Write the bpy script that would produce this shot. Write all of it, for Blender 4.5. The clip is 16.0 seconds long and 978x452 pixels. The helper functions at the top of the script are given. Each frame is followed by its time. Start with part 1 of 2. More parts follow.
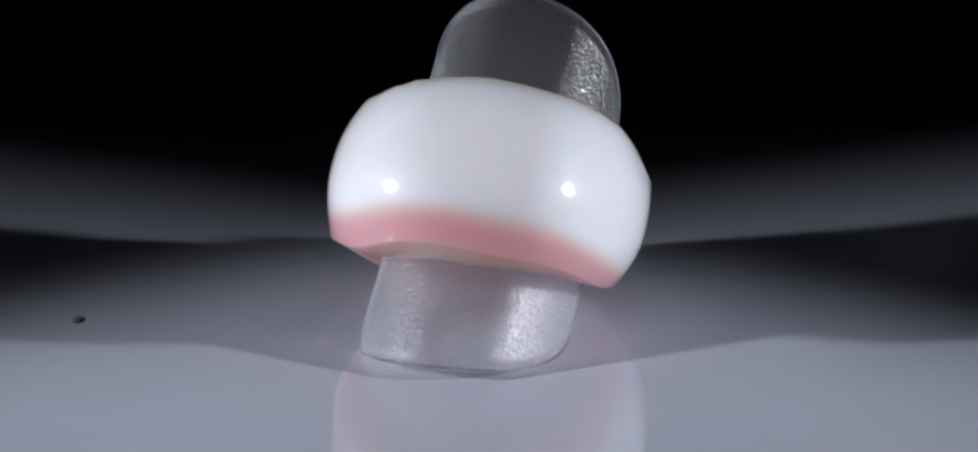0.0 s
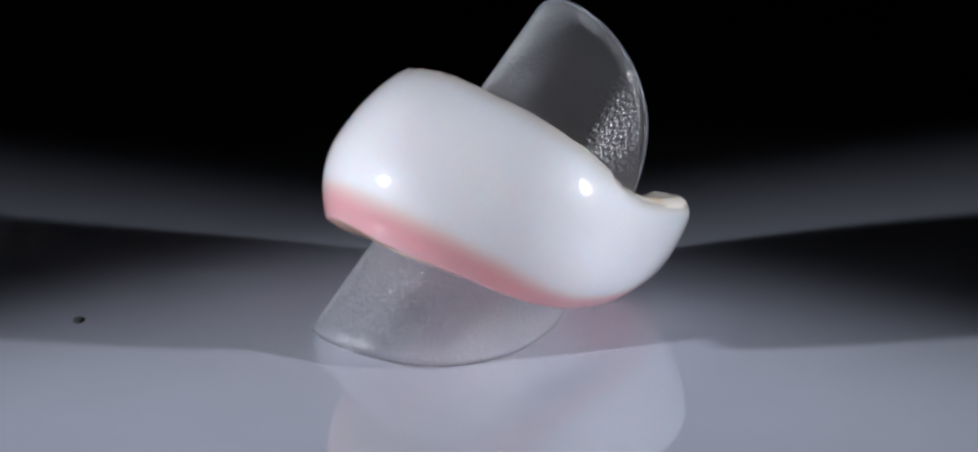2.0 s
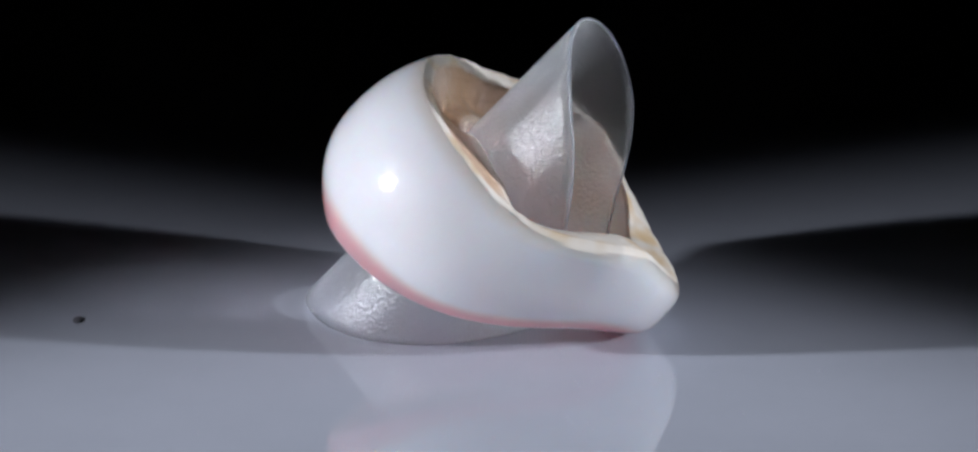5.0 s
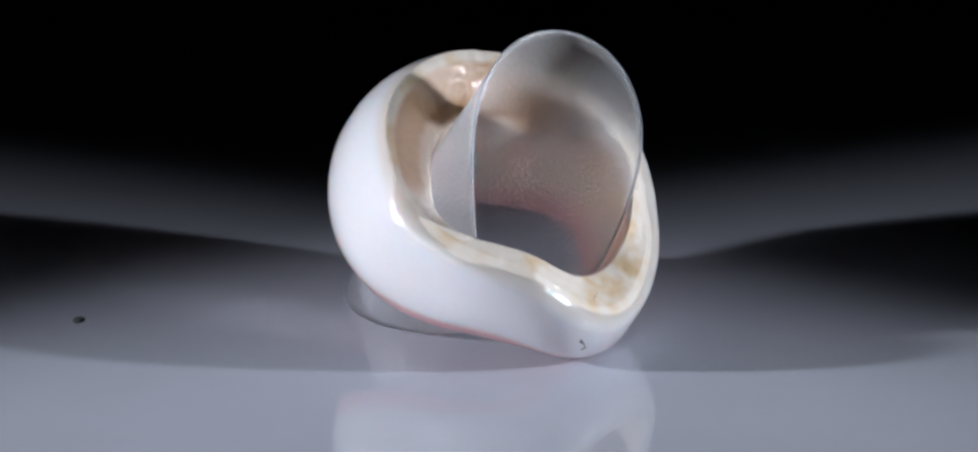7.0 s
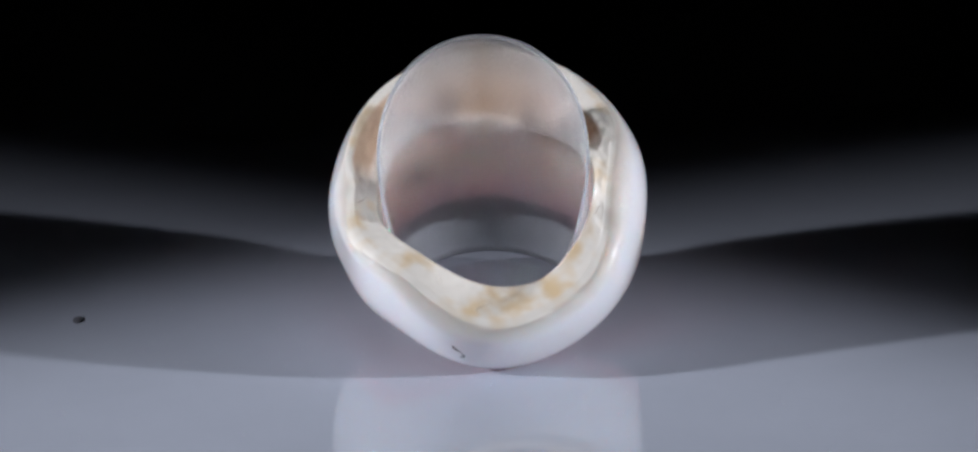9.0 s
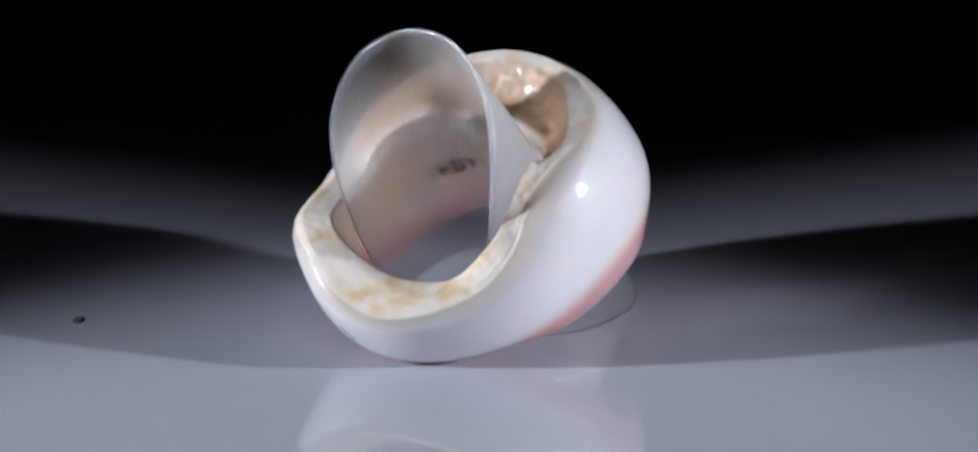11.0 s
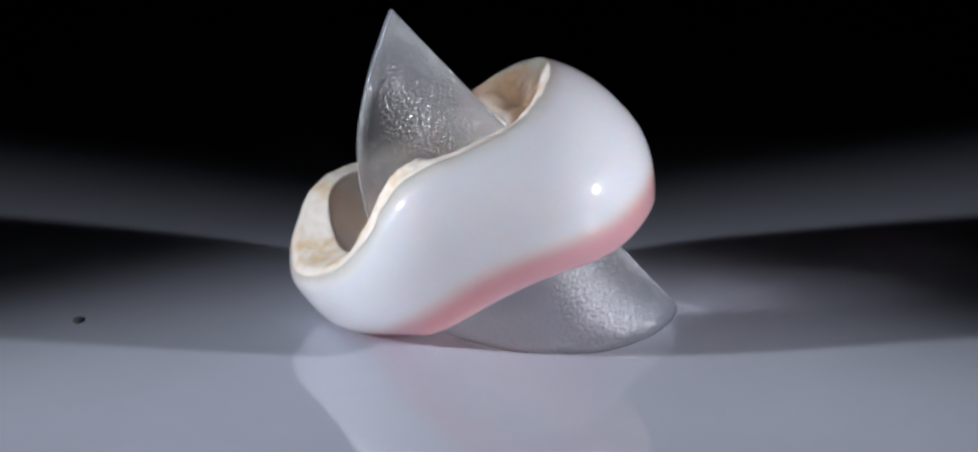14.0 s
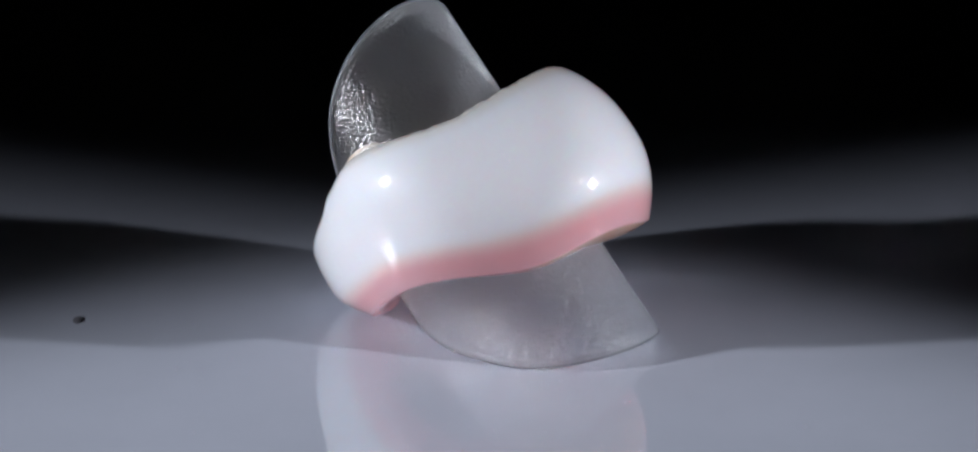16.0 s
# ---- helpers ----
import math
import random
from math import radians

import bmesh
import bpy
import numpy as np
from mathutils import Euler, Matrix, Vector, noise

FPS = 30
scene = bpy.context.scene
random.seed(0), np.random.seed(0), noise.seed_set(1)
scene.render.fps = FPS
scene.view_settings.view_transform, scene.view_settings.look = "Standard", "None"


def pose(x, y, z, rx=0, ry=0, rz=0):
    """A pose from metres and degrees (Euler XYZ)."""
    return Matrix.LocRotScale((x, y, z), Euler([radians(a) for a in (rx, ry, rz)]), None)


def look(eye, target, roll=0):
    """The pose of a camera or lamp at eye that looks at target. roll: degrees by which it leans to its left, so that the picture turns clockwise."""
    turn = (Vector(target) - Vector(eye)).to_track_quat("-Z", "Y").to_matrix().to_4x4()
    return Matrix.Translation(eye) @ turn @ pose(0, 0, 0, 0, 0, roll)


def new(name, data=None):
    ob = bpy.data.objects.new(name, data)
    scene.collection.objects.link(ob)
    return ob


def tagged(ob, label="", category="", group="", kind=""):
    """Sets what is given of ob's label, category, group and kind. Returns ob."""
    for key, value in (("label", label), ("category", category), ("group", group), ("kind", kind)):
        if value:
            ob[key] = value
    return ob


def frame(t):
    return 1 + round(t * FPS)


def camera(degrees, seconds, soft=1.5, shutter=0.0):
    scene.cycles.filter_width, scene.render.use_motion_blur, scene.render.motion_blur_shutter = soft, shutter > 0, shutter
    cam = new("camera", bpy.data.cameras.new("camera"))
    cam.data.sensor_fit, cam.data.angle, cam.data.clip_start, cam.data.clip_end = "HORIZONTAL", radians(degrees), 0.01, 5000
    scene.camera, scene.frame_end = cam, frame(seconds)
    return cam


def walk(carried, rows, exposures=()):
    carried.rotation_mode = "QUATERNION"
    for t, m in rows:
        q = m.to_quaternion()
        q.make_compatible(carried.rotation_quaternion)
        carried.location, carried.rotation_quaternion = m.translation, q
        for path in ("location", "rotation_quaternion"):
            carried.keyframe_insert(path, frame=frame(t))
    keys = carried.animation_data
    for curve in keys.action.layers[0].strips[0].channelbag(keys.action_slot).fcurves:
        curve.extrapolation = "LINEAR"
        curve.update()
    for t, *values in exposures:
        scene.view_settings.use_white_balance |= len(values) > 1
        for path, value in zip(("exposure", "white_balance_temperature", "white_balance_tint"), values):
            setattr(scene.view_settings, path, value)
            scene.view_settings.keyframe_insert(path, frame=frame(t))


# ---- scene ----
MM = 0.001                      # plan in millimetres, world in metres
FLOOR_Z = -7.93                 # height of the acrylic below the fitted origin
PITCH, REACH = 16.936, 222.3

cam = camera(20.0, 16.0, soft=2.5)
EYE = (0.104 * MM, -REACH * math.cos(radians(PITCH)) * MM, (REACH * math.sin(radians(PITCH)) - FLOOR_Z) * MM)
AIM = (0.104 * MM, 0.0, -FLOOR_Z * MM)
walk(cam, [(0.0, look(EYE, AIM)), (16.0, look(EYE, AIM))])

# ---------------------------------------------------------------- light
world = bpy.data.worlds.new("dark_studio")
scene.world = world
world.use_nodes = True
world.node_tree.nodes["Background"].inputs[0].default_value = (0.55, 0.6, 0.7, 1)
world.node_tree.nodes["Background"].inputs[1].default_value = 0.004
scene.view_settings.exposure = 0.0
scene.cycles.sample_clamp_indirect = 80.0        # keeps the lamps bright in mirror of mirror
scene.cycles.blur_glossy = 0.05
scene.cycles.max_bounces, scene.cycles.transmission_bounces, scene.cycles.transparent_max_bounces = 32, 24, 32
scene.cycles.caustics_refractive = scene.cycles.caustics_reflective = True
scene.cycles.diffuse_bounces, scene.cycles.glossy_bounces = 12, 8


def spot(name, eye, aim, watts, degrees, radius, colour):
    data = bpy.data.lights.new(name, "SPOT")
    data.energy, data.spot_size, data.spot_blend = watts, radians(degrees), 1.0
    data.shadow_soft_size, data.color = radius, colour
    lamp = new(name, data)
    lamp.matrix_world = look(eye, aim)
    return lamp


COOL = (0.865, 0.895, 1.0)
for part_name, share, wide in (("bulb", 0.84, 0.0046), ("reflector", 0.16, 0.0125)):   # a small bulb in its wider dish
    drop = 0.002 if part_name == "reflector" else 0.0
    spot("lamp_east_" + part_name, (0.174, -0.052, 0.062 - drop), (-0.010, -0.018, 0.016), 1.54 * share, 31, wide, COOL)
    spot("lamp_west_" + part_name, (-0.174, -0.052, 0.062 - drop), (0.004, -0.018, 0.016), 1.79 * share, 32, wide, COOL)


# ---------------------------------------------------------------- materials
def shader(name):
    mat = bpy.data.materials.new(name)
    mat.use_nodes = True
    nodes, links = mat.node_tree.nodes, mat.node_tree.links
    return mat, nodes, links, nodes["Principled BSDF"]


def noise_node(nodes, links, scale, detail=3.0, rough=0.5, space="Object"):
    where = nodes.new("ShaderNodeTexCoord")
    tex = nodes.new("ShaderNodeTexNoise")
    tex.inputs["Scale"].default_value = scale
    tex.inputs["Detail"].default_value = detail
    tex.inputs["Roughness"].default_value = rough
    links.new(where.outputs[space], tex.inputs["Vector"])
    return tex


def ramp(nodes, links, source, low, high, c0, c1):
    node = nodes.new("ShaderNodeValToRGB")
    node.color_ramp.elements[0].position, node.color_ramp.elements[1].position = low, high
    node.color_ramp.elements[0].color, node.color_ramp.elements[1].color = (*c0, 1), (*c1, 1)
    links.new(source, node.inputs[0])
    return node


def multiply(nodes, links, a, b):
    mix = nodes.new("ShaderNodeMix")
    mix.data_type, mix.blend_type = "RGBA", "MULTIPLY"
    mix.inputs[0].default_value = 1.0
    links.new(a, mix.inputs[6])
    links.new(b, mix.inputs[7])
    return mix.outputs[2]


def bump(nodes, links, source, strength, distance, target):
    node = nodes.new("ShaderNodeBump")
    node.inputs["Strength"].default_value = strength
    node.inputs["Distance"].default_value = distance
    links.new(source, node.inputs["Height"])
    links.new(node.outputs[0], target)


def shell_material(name, rough, sheen_scale, mottle, relief, coat, glow):
    """Polished shell: tints painted by growth layer, mottled and slightly translucent."""
    mat, nodes, links, bsdf = shader(name)
    tint = nodes.new("ShaderNodeVertexColor")
    tint.layer_name = "tint"
    fine = noise_node(nodes, links, sheen_scale, 4.0, 0.6)
    wash = ramp(nodes, links, fine.outputs["Fac"], 0.3, 0.75, (1 - mottle, 1 - 1.15 * mottle, 1 - 1.4 * mottle), (1, 1, 1))
    colour = multiply(nodes, links, tint.outputs[0], wash.outputs[0])
    links.new(colour, bsdf.inputs["Base Color"])
    bsdf.inputs["Roughness"].default_value = rough
    bsdf.inputs["IOR"].default_value = 1.5
    bsdf.inputs["Specular IOR Level"].default_value = 0.2
    bsdf.inputs["Coat Weight"].default_value = coat
    bsdf.inputs["Coat Roughness"].default_value = 0.03
    bsdf.inputs["Subsurface Weight"].default_value = glow
    if glow:                                       # the bore is lined with denser, opaque shell
        links.new(tint.outputs["Alpha"], bsdf.inputs["Subsurface Weight"])
    bsdf.inputs["Subsurface Radius"].default_value = (1.0, 0.66, 0.56)
    bsdf.inputs["Subsurface Scale"].default_value = 0.008
    grain = noise_node(nodes, links, 2600.0, 3.0, 0.55)
    bump(nodes, links, grain.outputs["Fac"], relief, 0.00004, bsdf.inputs["Normal"])
    if glow:                                       # light seeps through the wall and comes out rosy
        seep = nodes.new("ShaderNodeBsdfTranslucent")
        bright = nodes.new("ShaderNodeGamma")
        bright.inputs["Gamma"].default_value = 0.5
        links.new(tint.outputs[0], bright.inputs["Color"])
        warm = nodes.new("ShaderNodeRGB")
        warm.outputs[0].default_value = (1.0, 0.91, 0.90, 1)
        links.new(multiply(nodes, links, bright.outputs[0], warm.outputs[0]), seep.inputs[0])
        mix = nodes.new("ShaderNodeMixShader")
        depth = nodes.new("ShaderNodeMath")
        depth.operation = "MULTIPLY"
        depth.inputs[1].default_value = 0.3
        links.new(tint.outputs["Alpha"], depth.inputs[0])
        links.new(depth.outputs[0], mix.inputs[0])
        links.new(bsdf.outputs[0], mix.inputs[1])
        links.new(seep.outputs[0], mix.inputs[2])
        links.new(mix.outputs[0], nodes["Material Output"].inputs["Surface"])
    return mat


polished_shell = shell_material("polished_shell", 0.4, 260.0, 0.03, 0.03, 1.0, 1.0)
cut_shell = shell_material("cut_shell", 0.42, 500.0, 0.06, 0.26, 0.18, 0.0)


def acrylic_material():
    mat, nodes, links, bsdf = shader("white_acrylic")
    dust = noise_node(nodes, links, 55.0, 5.0, 0.6)
    wash = ramp(nodes, links, dust.outputs["Fac"], 0.25, 0.8, (0.445, 0.473, 0.54), (0.492, 0.52, 0.593))
    links.new(wash.outputs[0], bsdf.inputs["Base Color"])
    smear = noise_node(nodes, links, 140.0, 4.0, 0.6)
    gloss = nodes.new("ShaderNodeMapRange")
    gloss.inputs["To Min"].default_value, gloss.inputs["To Max"].default_value = 0.02, 0.035
    links.new(smear.outputs["Fac"], gloss.inputs[0])
    links.new(gloss.outputs[0], bsdf.inputs["Roughness"])
    bsdf.inputs["IOR"].default_value = 1.64
    return mat


white_acrylic = acrylic_material()


def film_material(name, haze, forward, relief, milk):
    """Thin frosted film: clear, with gloss by angle and a little white haze."""
    mat, nodes, links, bsdf = shader(name)
    nodes.remove(bsdf)
    out = nodes["Material Output"]
    clear = nodes.new("ShaderNodeBsdfTransparent")
    clear.inputs[0].default_value = (0.995, 0.997, 1.0, 1)
    gloss = nodes.new("ShaderNodeBsdfGlossy")
    gloss.inputs["Roughness"].default_value = 0.14
    white = nodes.new("ShaderNodeBsdfGlass")
    white.distribution = "MULTI_GGX"
    white.inputs["Color"].default_value = (*milk, 1)
    white.inputs["Roughness"].default_value = 0.55
    white.inputs["IOR"].default_value = 1.15
    through_light = nodes.new("ShaderNodeBsdfTranslucent")
    through_light.inputs[0].default_value = (0.93 * milk[0], 0.97 * milk[1], milk[2], 1)
    haze_mix = nodes.new("ShaderNodeMixShader")
    haze_mix.inputs[0].default_value = forward
    links.new(white.outputs[0], haze_mix.inputs[1])
    links.new(through_light.outputs[0], haze_mix.inputs[2])
    body = nodes.new("ShaderNodeMixShader")
    body.inputs[0].default_value = haze
    links.new(clear.outputs[0], body.inputs[1])
    links.new(haze_mix.outputs[0], body.inputs[2])
    facing = nodes.new("ShaderNodeLayerWeight")
    facing.inputs["Blend"].default_value = 0.5
    steep = nodes.new("ShaderNodeMath")
    steep.operation = "POWER"
    steep.inputs[1].default_value = 4.0
    links.new(facing.outputs["Facing"], steep.inputs[0])
    fresnel = nodes.new("ShaderNodeMapRange")
    fresnel.inputs["To Min"].default_value, fresnel.inputs["To Max"].default_value = 0.052, 0.26
    links.new(steep.outputs[0], fresnel.inputs[0])
    skin = nodes.new("ShaderNodeMixShader")
    links.new(fresnel.outputs[0], skin.inputs[0])
    links.new(body.outputs[0], skin.inputs[1])
    links.new(gloss.outputs[0], skin.inputs[2])
    links.new(skin.outputs[0], out.inputs["Surface"])
    peel = noise_node(nodes, links, 3100.0, 2.0, 0.5)
    node = nodes.new("ShaderNodeBump")
    node.inputs["Strength"].default_value = relief
    node.inputs["Distance"].default_value = 0.0003
    links.new(peel.outputs["Fac"], node.inputs["Height"])
    links.new(node.outputs[0], gloss.inputs["Normal"])
    links.new(node.outputs[0], white.inputs["Normal"])
    return mat


frosted_film = film_material("frosted_film", 0.66, 0.18, 0.5, (0.995, 0.997, 1.0))
film_edge = film_material("film_edge", 0.42, 0.6, 0.3, (0.85, 0.87, 0.9))
# grey tint paints in the darkness of total reflection at the lower edge
shaded_edge = film_material("shaded_edge", 0.4, 0.5, 0.3, (0.5, 0.5, 0.52))


def plain_material(name, colour, rough, spread=0.2, scale=300.0):
    mat, nodes, links, bsdf = shader(name)
    tex = noise_node(nodes, links, scale, 4.0)
    low = tuple(c * (1 - spread) for c in colour)
    wash = ramp(nodes, links, tex.outputs["Fac"], 0.3, 0.7, low, colour)
    links.new(wash.outputs[0], bsdf.inputs["Base Color"])
    bsdf.inputs["Roughness"].default_value = rough
    return mat


black_velvet = plain_material("black_velvet", (0.004, 0.004, 0.005), 0.95, 0.4, 900.0)
ink = plain_material("ink", (0.03, 0.027, 0.03), 0.6, 0.4, 4000.0)
faded_ink = plain_material("faded_ink", (0.36, 0.35, 0.36), 0.6, 0.6, 4000.0)
old_stain = plain_material("old_stain", (0.42, 0.29, 0.17), 0.6, 0.4, 3000.0)
lint = plain_material("lint", (0.15, 0.15, 0.17), 0.9, 0.5, 3000.0)


# ---------------------------------------------------------------- building helpers
def link_mesh(name, verts, faces, material, parent=None, smooth=True, tints=None, clear=None):
    mesh = bpy.data.meshes.new(name)
    mesh.from_pydata([tuple(v) for v in verts], [], faces)
    mesh.materials.append(material)
    mesh.polygons.foreach_set("use_smooth", [smooth] * len(mesh.polygons))
    if tints is not None:
        layer = mesh.color_attributes.new("tint", "FLOAT_COLOR", "POINT")
        layer.data.foreach_set("color", np.c_[tints, np.ones(len(tints)) if clear is None else clear].astype(np.float32).ravel())
    bm = bmesh.new()
    bm.from_mesh(mesh)
    bmesh.ops.recalc_face_normals(bm, faces=bm.faces)
    bm.to_mesh(mesh)
    bm.free()
    ob = new(name, mesh)
    if parent:
        ob.parent = parent
    return ob


def tube_faces(rings, around):
    """Quads of a closed skin: each of the rings joins the next, the last one the first."""
    return [((i * around) + j, (i * around) + (j + 1) % around,
             ((i + 1) % rings) * around + (j + 1) % around, ((i + 1) % rings) * around + j)
            for i in range(rings) for j in range(around)]


def smooth_step(low, high, x):
    u = np.clip((x - low) / (high - low), 0, 1)
    return u * u * (3 - 2 * u)


def waves(terms, phi):
    """A round curve from its mean and its first six harmonics."""
    total = np.full_like(phi, terms[0])
    for k in range(1, 7):
        total = total + terms[2 * k - 1] * np.cos(k * phi) + terms[2 * k] * np.sin(k * phi)
    return total


def rough_noise(points, scale, seed):
    return np.array([noise.fractal(Vector((p[0] * scale + seed, p[1] * scale, p[2] * scale)), 0.8, 2.1, 3) for p in points])


# ---------------------------------------------------------------- the setting
def sheet(name, x0, x1, y0, y1, z, material, nx=1, ny=1):
    verts = [(x0 + (x1 - x0) * i / nx, y0 + (y1 - y0) * j / ny, z) for j in range(ny + 1) for i in range(nx + 1)]
    faces = [(j * (nx + 1) + i, j * (nx + 1) + i + 1, (j + 1) * (nx + 1) + i + 1, (j + 1) * (nx + 1) + i) for j in range(ny) for i in range(nx)]
    return link_mesh(name, verts, faces, material, smooth=False)


def slab(name, x0, x1, y0, y1, z0, z1, material):
    verts = [(x, y, z) for z in (z0, z1) for y in (y0, y1) for x in (x0, x1)]
    faces = [(0, 2, 3, 1), (4, 5, 7, 6), (0, 1, 5, 4), (2, 6, 7, 3), (0, 4, 6, 2), (1, 3, 7, 5)]
    return link_mesh(name, verts, faces, material, smooth=False)


tagged(slab("floor", -0.45, 0.45, -0.45, 0.45, -0.004, 0.0, white_acrylic),
       "glossy white acrylic sheet, cool grey in the lamplight", "tabletop", kind="structure")
for side, box in (("wall_north", (-0.46, 0.46, 0.45, 0.46)), ("wall_south", (-0.46, 0.46, -0.46, -0.45)),
                  ("wall_east", (0.45, 0.46, -0.45, 0.45)), ("wall_west", (-0.46, -0.45, -0.45, 0.45))):
    tagged(slab(side, *box, -0.004, 0.5, black_velvet), "matt black studio cloth hanging behind the table", "backdrop", kind="structure")
tagged(slab("ceiling", -0.46, 0.46, -0.46, 0.46, 0.5, 0.51, black_velvet), "matt black studio cloth overhead", "ceiling", kind="structure")

# ---------------------------------------------------------------- the ring and its film tube, as they stand when the bore faces the lens
LEAN, SWING = 0.812, 0.036
AXIS = np.array([-math.cos(LEAN) * math.sin(SWING), -math.cos(LEAN) * math.cos(SWING), math.sin(LEAN)])
SIDE = np.array([math.cos(SWING), -math.sin(SWING), 0.0])
BACK = np.cross(AXIS, SIDE)
HUB = np.array([-0.077, -1.834, -FLOOR_Z])
OVAL = 0.97                                        # the tube is a little flat


def place(phi, radius, along):
    """Points round the leaning axis, in metres."""
    return (HUB + (radius * np.cos(phi))[:, None] * SIDE + (radius * np.sin(phi))[:, None] * BACK + along[:, None] * AXIS) * MM


TOP_EDGE = (6.6, -0.5, -1.28, 0.24, 0.79, 0.95, 0.1, -0.03, 0.06, 0.15, 0.24, 0.02, -0.01)
LOW_EDGE = (-4.3, -0.18, -4.47, -0.06, 0.85, 0.89, 0.02, 0.04, -0.23, -0.03, 0.16, 0.01, 0.1)
BELLY = (13.38, 0.21, 1.51, -1.1, -0.15, -0.01, 0.31, 0.19, -0.06, -0.16, -0.06, 0.01, 0.03)
TOP_WIDE = (12.14, -0.05, 0.98, -1.18, 0.07, -0.29, 0.08, -0.04, -0.02, -0.05, -0.15, -0.08, 0.04)
LOW_WIDE = (11.35, 0.31, 1.0, -0.13, 0.32, 0.67, -0.01, 0.18, -0.25, -0.08, 0.01, -0.09, 0.18)
AROUND = 288
PHI = np.linspace(0, 2 * math.pi, AROUND, endpoint=False)
DEG = np.degrees(PHI)
top, low = waves(TOP_EDGE, PHI), waves(LOW_EDGE, PHI)
belly, top_wide, low_wide = waves(BELLY, PHI), waves(TOP_WIDE, PHI), waves(LOW_WIDE, PHI)
bulge = np.exp(-((DEG - 219) / 19.0) ** 2)                                   # a blunt corner in the wall
low_wide = low_wide + 0.45 * bulge
belly, top_wide = belly + 0.8 * bulge, top_wide + 0.5 * bulge + 0.2 * np.exp(-((DEG - 276) / 20.0) ** 2)
bore = 8.42 * (1 - 0.03 * np.sin(PHI) ** 2)
chamber = smooth_step(20, 36, DEG) * (1 - smooth_step(162, 178, DEG))     # the broken-open chamber at the back
chip = 0.16 * np.array([noise.noise(Vector((3.1 * math.cos(a), 3.1 * math.sin(a), 2.0))) + 0.6 * noise.noise(Vector((9 * math.cos(a), 9 * math.sin(a), 5.0))) for a in PHI])
knobs = np.exp(-(((DEG + 180 + 15) % 360 - 180) / 28.0) ** 2)                # rounded knobs along the sawn edge
chip = chip + 0.07 * knobs * np.sin(19 * PHI + 2 * np.sin(5 * PHI))
flank = smooth_step(48, 76, DEG)                                           # the long shallow side of the chamber
long_side = smooth_step(112, 132, DEG)
ledge, hollow = 0.32 - 0.18 * flank, 1.7 - 0.5 * flank - 1.1 * long_side
signed = (DEG + 180) % 360 - 180
slope = 0.85 - 1.5 * smooth_step(-62, -30, signed) * (1 - smooth_step(40, 62, signed)) - 0.8 * long_side * chamber   # the cut tips outwards on one flank
fillet = 1.2 - 0.55 * chamber * flank - 0.55 * chamber                                              # the sawn edge is worn round
broken = smooth_step(38, 48, DEG) * (1 - smooth_step(76, 88, DEG))         # a splintered stretch over the chamber
top_wide = top_wide + 0.15 * (1 - chamber)
chip = chip + broken * np.array([0.25 * noise.noise(Vector((16 * math.cos(a), 16 * math.sin(a), 9.0))) for a in PHI])

WHITE, CREAM = np.array((0.86, 0.888, 0.93)), np.array((0.74, 0.63, 0.48))
PINK, PEACH = np.array((0.83, 0.42, 0.455)), np.array((0.82, 0.60, 0.46))
BROWN, DARK, PALE = np.array((0.40, 0.25, 0.16)), np.array((0.25, 0.135, 0.07)), np.array((0.78, 0.67, 0.58))
TAN, ROSE = np.array((0.53, 0.35, 0.22)), np.array((0.64, 0.45, 0.315))


MATT = np.array((0.81, 0.765, 0.69))


def blend(a, b, u):
    return a + (b - a) * np.asarray(u)[:, None]


def rim_line(fr):
    """Radius and height of the cut rim, fr = 0 at its outer edge and 1 at the bore."""
    radius = top_wide - fillet + (bore - top_wide + fillet) * fr
    drop = slope * fr ** 1.2 + chamber * hollow * smooth_step(0.0, 0.55, fr - ledge) * (1 - 0.45 * flank * smooth_step(0.6, 0.9, np.full(AROUND, fr)))
    ripple = np.array([0.26 * noise.noise(Vector((1.5 * r * math.cos(a), 1.5 * r * math.sin(a), 7.0))) for r, a in zip(radius, PHI)])
    return radius, top + chip * (1 - fr) ** 3 - drop + ripple * (0.7 - 0.5 * long_side) * min(1.0, 3 * fr)


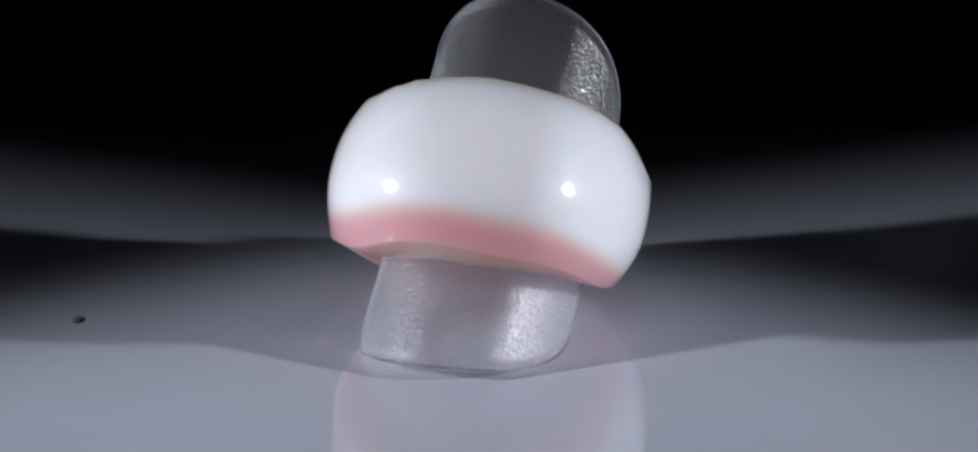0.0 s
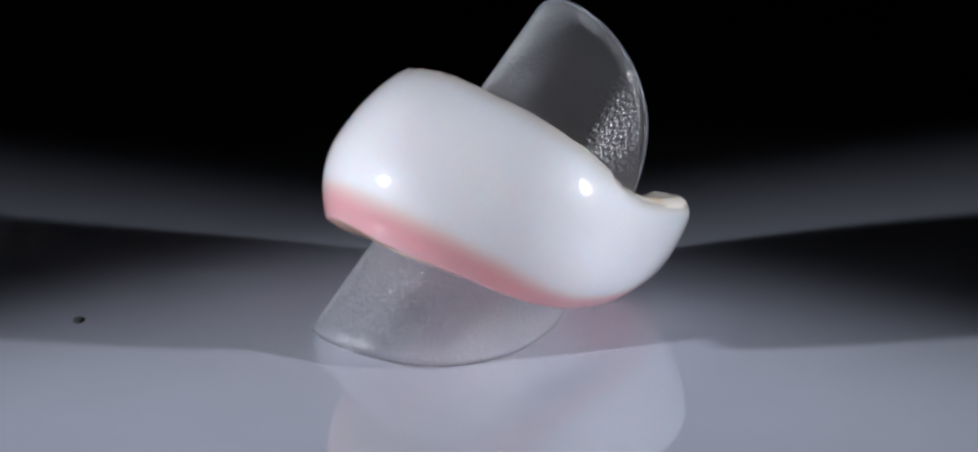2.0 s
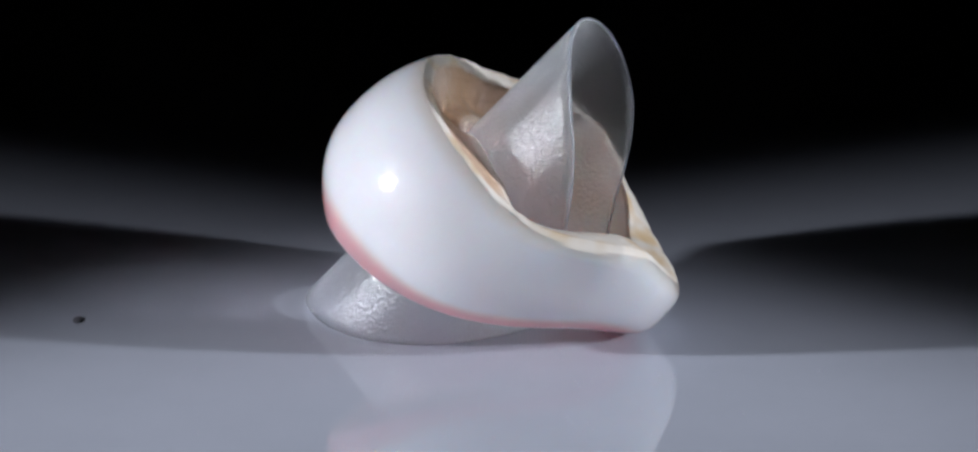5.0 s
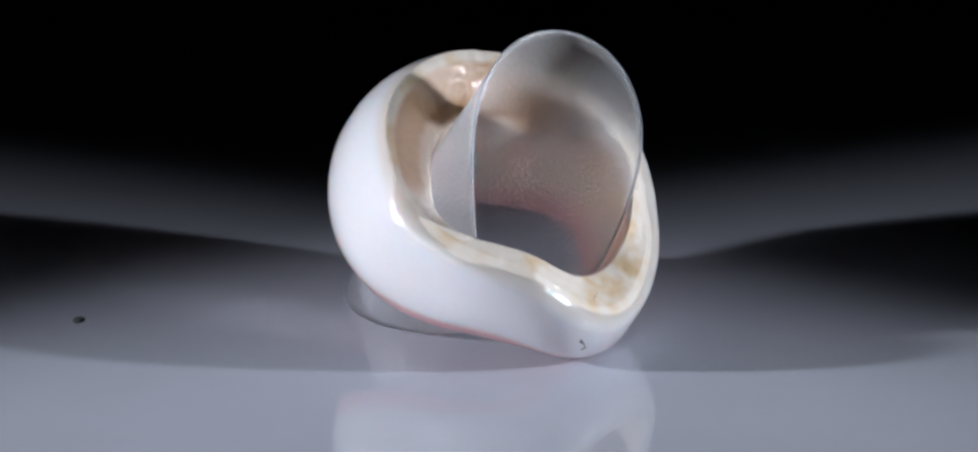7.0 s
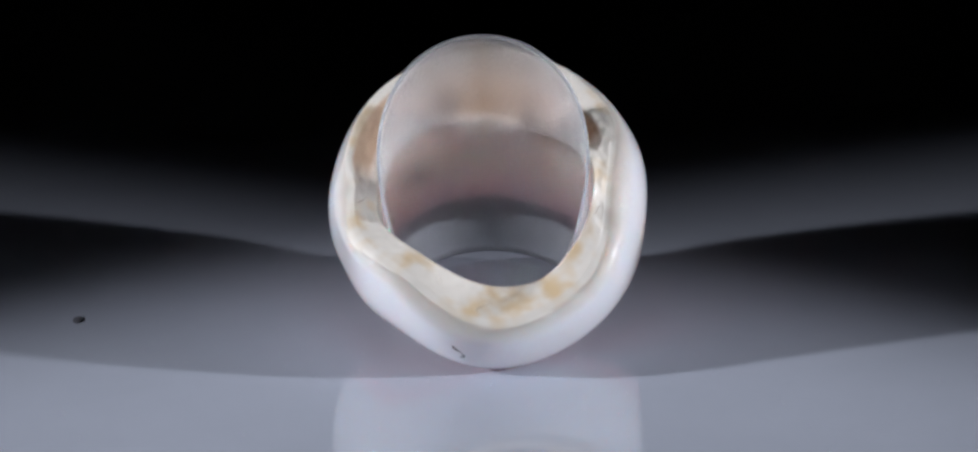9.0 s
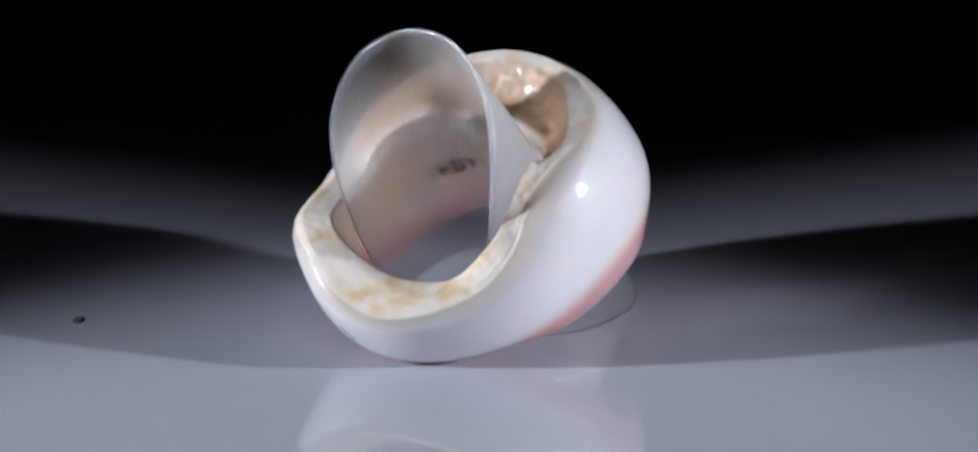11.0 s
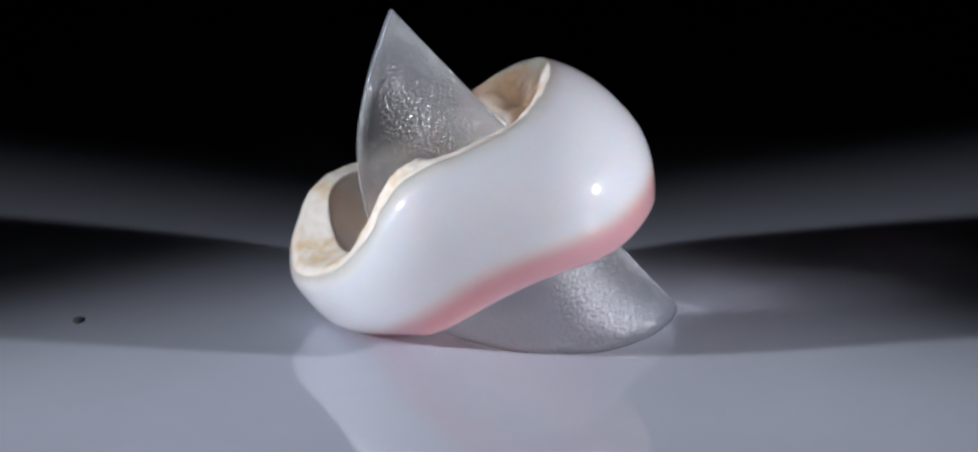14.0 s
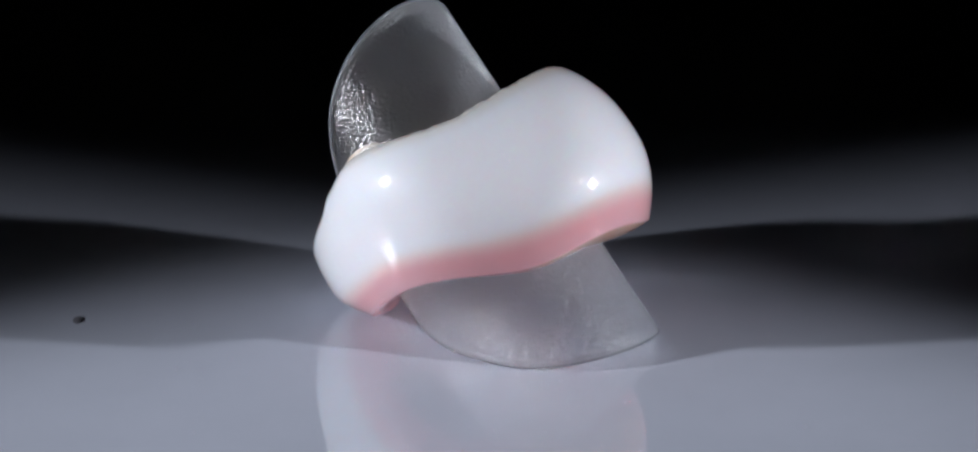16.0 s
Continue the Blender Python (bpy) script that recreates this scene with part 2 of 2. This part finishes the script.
def rim_tint(fr):
    radius, along = rim_line(fr)
    pts = place(PHI, radius, along) / MM
    spots = smooth_step(-0.25, 0.75, rough_noise(pts, 0.34, 3.0))
    bands = np.c_[fr * 5 + 0.15 * np.sin(PHI * 9), 0.9 * np.cos(PHI), 0.9 * np.sin(PHI)]
    streak = smooth_step(-0.05, 0.5, rough_noise(bands, 1.1, 11.0))
    ivory = blend(np.tile(np.array((0.86, 0.805, 0.72)), (AROUND, 1)), np.array((0.72, 0.52, 0.28)), 0.85 * spots)
    ivory = blend(np.tile(MATT, (AROUND, 1)), ivory, smooth_step(-0.12, 0.16, fr + 0.06 * spots))
    inward = np.full(AROUND, fr)
    wood = blend(blend(np.tile(BROWN, (AROUND, 1)), TAN, flank), DARK, (0.6 - 0.35 * flank) * streak)
    wood = blend(wood, ROSE, 0.9 * smooth_step(120, 136, DEG))
    # dark line painted in where a shadow edge crosses the chamber
    seam_shade = smooth_step(101, 107, DEG) * (1 - smooth_step(113, 130, DEG))
    wood = blend(wood, DARK, 0.75 * seam_shade * smooth_step(0.1, 0.5, inward))
    wood = blend(wood, DARK, 0.6 * smooth_step(28, 36, DEG) * (1 - smooth_step(42, 54, DEG)) * smooth_step(0.35, 0.6, inward))
    # the lamplit back of the chamber, painted paler
    back = smooth_step(72, 95, DEG) * (1 - smooth_step(98, 124, DEG))
    wood = blend(wood, PALE, 0.45 * back * (1 - smooth_step(0.35, 0.7, inward)))
    wood = blend(wood, PALE, 0.8 * smooth_step(112, 128, DEG) * smooth_step(0.62, 0.8, inward))
    wood = blend(wood, PALE, 0.8 * smooth_step(52, 70, DEG) * smooth_step(0.84, 0.93, inward))      # worn inner lip
    mask = chamber * smooth_step(0.0, 0.1, inward - ledge + 0.02)
    return blend(ivory, wood, mask)


def shell_ring():
    ring = new("shell_ring")
    rows, tints = [], []
    blush = 2.0 + 0.4 * np.cos(PHI) + 0.8 * np.sin(PHI) + 0.7 * np.exp(-((signed + 50) / 38.0) ** 2) + 0.25 * np.sin(3 * PHI + 1) + 0.4 * (1 - np.sin(PHI))
    for sg in np.sin(np.linspace(-math.pi / 2, math.pi / 2, 44)):           # outer wall, low edge to top edge
        s = (top + low) / 2 + (top - low) / 2 * sg + chip * max(0.0, sg) ** 6
        wide = belly - (belly - (top_wide if sg > 0 else low_wide)) * abs(sg) ** 2.3
        near = np.clip(1 - (top + chip - s) / fillet, 0, 1)
        wide = wide - fillet * (1 - np.sqrt(1 - near ** 2))
        rows.append(place(PHI, wide, s))
        height, under = s - low, top - s
        colour = blend(np.tile(WHITE, (AROUND, 1)), PEACH, 0.5 * (1 - smooth_step(0.6, 1.15, height / blush)))
        colour = blend(colour, PINK, 1 - smooth_step(0.35, 0.95, height / blush))
        tints.append(blend(colour, CREAM, 0.6 * (1 - smooth_step(0.0, 1.5, under))))
    for fr in np.linspace(0.03, 1, 16):                                     # cut rim
        radius, along = rim_line(fr)
        rows.append(place(PHI, radius, along))
        tints.append(rim_tint(fr))
    lip = rim_line(1.0)[1]
    for u in np.linspace(0.06, 1, 12):                                      # bore
        s = lip + (low + 0.7 - lip) * u
        rows.append(place(PHI, bore, s))
        colour = blend(np.tile(np.array((0.965, 0.855, 0.74)), (AROUND, 1)), np.array((0.84, 0.37, 0.36)), 0.9 * smooth_step(0.62, 1.0, np.full(AROUND, u)))
        tints.append(colour)
    for u in np.linspace(0.12, 0.9, 6):                                     # underside
        rows.append(place(PHI, bore + (low_wide - bore) * u, low + 0.7 * (1 - u) ** 1.5 - 0.12 * math.sin(math.pi * u)))
        tints.append(blend(np.tile(PINK, (AROUND, 1)), np.array((0.66, 0.42, 0.30)), smooth_step(40, 65, DEG) * (1 - smooth_step(120, 145, DEG))))
    clear = np.repeat([1.0] * 12 + [0.7] * 48 + [0.85] * 12 + [0.6] * 6, AROUND)
    body = link_mesh("band", np.concatenate(rows), tube_faces(len(rows), AROUND), polished_shell, ring, tints=np.concatenate(tints), clear=clear)
    body["label"] = "glossy white shell wall blushing pink at its lower edge"

    # the rough sawn rim, a thin skin seated in the band
    rows, tints = [], []
    steps = np.concatenate([(0.0, 0.02), np.linspace(0.05, 0.98, 23)])
    shoulder = [radians(a) for a in (74, 62, 45, 28, 12)]                       # the skin folds over the worn outer edge
    for a in shoulder:
        rows.append(place(PHI, top_wide - fillet * (1 - math.sin(a)) + 0.02 * math.sin(a), top + chip - fillet * (1 - math.cos(a)) + 0.02 * math.cos(a) - (0.14 if a > 1.2 else 0.03 if a > 1 else 0.0)))
        tints.append(blend(np.tile(MATT, (AROUND, 1)), rim_tint(0.0), np.full(AROUND, max(0.0, 1.0 - a / 1.1))))
    for fr in steps:
        radius, along = rim_line(fr)
        rough = 0.05 * np.array([noise.noise(Vector((2.6 * r * math.cos(a), 2.6 * r * math.sin(a), 1.0))) for r, a in zip(radius, PHI)])
        seat = min(1.0, 25 * fr, 12 * (0.98 - fr))
        rows.append(place(PHI, radius, along + (0.04 + 0.6 * rough) * seat + 0.02))
        tints.append(rim_tint(fr))
    for fr in steps[::-1]:
        radius, along = rim_line(fr)
        rows.append(place(PHI, radius, along - 0.25))
        tints.append(rim_tint(fr))
    for a in shoulder[::-1]:
        rows.append(place(PHI, top_wide - fillet * (1 - math.sin(a)) - 0.2, top + chip - fillet * (1 - math.cos(a)) - 0.3))
        tints.append(np.tile(WHITE, (AROUND, 1)))
    rim = link_mesh("cut_rim", np.concatenate(rows), tube_faces(len(rows), AROUND), cut_shell, ring, tints=np.concatenate(tints))
    rim["label"] = "rough ivory rim with yellow spots and a brown open chamber"
    return ring


def on_bore(name, mesh, ring, phi0, s0, material):
    """Wrap a flat drawing onto the bore, its head towards the low edge."""
    for v in mesh.vertices:
        phi = np.array([phi0 + v.co.x / 8.3])
        r = 8.42 * (1 - 0.03 * np.sin(phi) ** 2) - 0.03
        v.co = place(phi, r, np.array([s0 - v.co.y + 0.26 * v.co.x]))[0]
    mesh.materials.clear()
    mesh.materials.append(material)
    ob = new(name, mesh)
    ob.parent = ring
    return ob


def inked_number(ring):
    curve = bpy.data.curves.new("number", "FONT")
    curve.body, curve.size, curve.align_x, curve.space_character = "1841", 2.1, "CENTER", 1.1
    curve.offset = 0.07
    holder = new("number_holder", curve)
    bpy.context.view_layer.update()
    mesh = bpy.data.meshes.new_from_object(holder.evaluated_get(bpy.context.evaluated_depsgraph_get()))
    bpy.data.objects.remove(holder)
    bpy.data.curves.remove(curve)
    ob = on_bore("inked_number", mesh, ring, radians(NUMBER_DEG), NUMBER_S, ink)
    ob["label"] = "small dark ink digits written upside down in the bore"


NUMBER_DEG, NUMBER_S = 137.5, -0.15
ring = tagged(shell_ring(), "polished white shell ring, pink lower edge, leaning on a film tube", "shell ring")
inked_number(ring)


def ink_mark(ring):
    """A crooked dark scratch on the wall under the low side of the rim."""
    phi0, s_low = radians(264), 4.6
    verts, faces = [], []
    for i in range(9):
        u = i / 8
        phi = np.array([phi0 + 0.02 * math.sin(5 * u) - 0.03 * u])
        s = s_low + 1.5 * u
        half = 0.10 + 0.07 * math.sin(9 * u + 1)
        t, b, m, upper, under, round_off = (np.interp(phi, PHI, row) for row in (top + chip, low, belly, top_wide, low_wide, fillet))
        sg = (s - (t + b) / 2) / ((t - b) / 2)
        near = np.clip(1 - (t - s) / round_off, 0, 1)
        r = m - (m - np.where(sg > 0, upper, under)) * np.abs(sg) ** 2.3 - round_off * (1 - np.sqrt(1 - near ** 2)) + 0.02
        for d in (-half, half):
            verts.append(place(phi + d / r, r, np.array([float(s)]))[0])
        if i:
            faces.append((2 * i - 2, 2 * i - 1, 2 * i + 1, 2 * i))
    ob = link_mesh("ink_mark", verts, faces, faded_ink, ring)
    ob["label"] = "crooked grey ink scratch"


ink_mark(ring)


def rim_crack(ring, degrees, start, stop, sway):
    """A hairline crack across the sawn rim."""
    verts, faces = [], []
    for i in range(11):
        fr = start + (stop - start) * i / 10
        phi = radians(degrees) + sway * math.sin(2.6 * fr * 3) + 0.012 * math.sin(17 * fr)
        at = (phi / (2 * math.pi) * AROUND) % AROUND
        j = int(at)
        u = at - j
        radius, along = rim_line(fr)
        r = radius[j] * (1 - u) + radius[(j + 1) % AROUND] * u
        s = along[j] * (1 - u) + along[(j + 1) % AROUND] * u
        half = 0.035 * math.sin(math.pi * (i + 0.6) / 11)
        for d in (-half, half):
            verts.append(place(np.array([phi + d / r]), np.array([r]), np.array([s + 0.085]))[0])
        if i:
            faces.append((2 * i - 2, 2 * i - 1, 2 * i + 1, 2 * i))
    ob = link_mesh("crack", verts, faces, old_stain, ring)
    ob["label"] = "fine brown hairline crack"


for crack in ((-11, 0.25, 0.7, 0.05), (184, 0.15, 0.6, 0.04), (-88, 0.2, 0.5, -0.05)):
    rim_crack(ring, *crack)


def film_tube():
    n, thick = 240, 0.22
    phi = np.linspace(0, 2 * math.pi, n, endpoint=False)
    upper = 10.574 + 6.874 * np.sin(phi) - 0.063 * np.cos(phi) + 0.919 * np.cos(2 * phi)
    lower = -10.092 - 7.449 * np.sin(phi) - 0.051 * np.cos(phi) - 0.91 * np.cos(2 * phi)
    for dip in (-40.0, 220.0):                     # the cut runs deeper on both flanks of the low side
        off = (np.degrees(phi) - dip + 180.0) % 360.0 - 180.0
        upper = upper - 2.0 * np.exp(-(off / 25.0) ** 2)
    upper = upper + 0.03 * np.array([noise.noise(Vector((6 * math.cos(a), 6 * math.sin(a), 0))) for a in phi])

    reach = (0.02 + FLOOR_Z - 8.067 * OVAL * np.sin(phi) * BACK[2]) / AXIS[2]
    lower = np.maximum(lower, reach)               # trimmed flat where it stands

    def wall(radius, u):
        flat = radius * np.sqrt(np.cos(phi) ** 2 + (OVAL * np.sin(phi)) ** 2)
        at = np.arctan2(OVAL * np.sin(phi), np.cos(phi))
        return place(at, flat, lower + (upper - lower) * u)

    outside, inside = 8.067, 8.067 - thick
    rows = [wall(outside, u) for u in np.linspace(0, 1, 26)] + [wall(inside, u) for u in np.linspace(1, 0, 26)]
    tube = link_mesh("film_tube", np.concatenate(rows), tube_faces(len(rows), n), frosted_film)
    for name, e0, e1 in (("top_cut_edge", 0.999, 1.0045), ("bottom_cut_edge", 0.0, 0.004)):
        skin = film_edge if e0 > 0.5 else shaded_edge
        rows = [wall(outside + 0.015, e0), wall(outside + 0.015, e1), wall(inside - 0.015, e1), wall(inside - 0.015, e0)]
        edge = link_mesh(name, np.concatenate(rows), tube_faces(4, n), skin, tube)
        edge["label"] = "bright scissor-cut edge of the film" if e0 > 0.5 else "lower cut edge of the film, its dark reflection painted grey"
    return tube


tube = tagged(film_tube(), "clear frosted plastic film tube, cut slantwise, standing on the acrylic", "plastic tube")


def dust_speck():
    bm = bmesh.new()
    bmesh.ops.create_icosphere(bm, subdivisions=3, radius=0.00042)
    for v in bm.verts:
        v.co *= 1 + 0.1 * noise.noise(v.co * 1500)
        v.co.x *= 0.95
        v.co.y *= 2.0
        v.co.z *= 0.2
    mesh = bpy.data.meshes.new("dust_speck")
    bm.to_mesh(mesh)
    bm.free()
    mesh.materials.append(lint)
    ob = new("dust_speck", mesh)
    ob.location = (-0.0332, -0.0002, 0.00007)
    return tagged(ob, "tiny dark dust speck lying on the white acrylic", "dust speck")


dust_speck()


def motions():
    """The turntable carries ring and tube clockwise at a steady pace."""
    steps = [i * 0.5 for i in range(33)]
    for thing in (ring, tube):
        walk(thing, [(t, pose(0, 0, 0, 0, 0, -18.125 * (t - 9.0))) for t in steps])


motions()
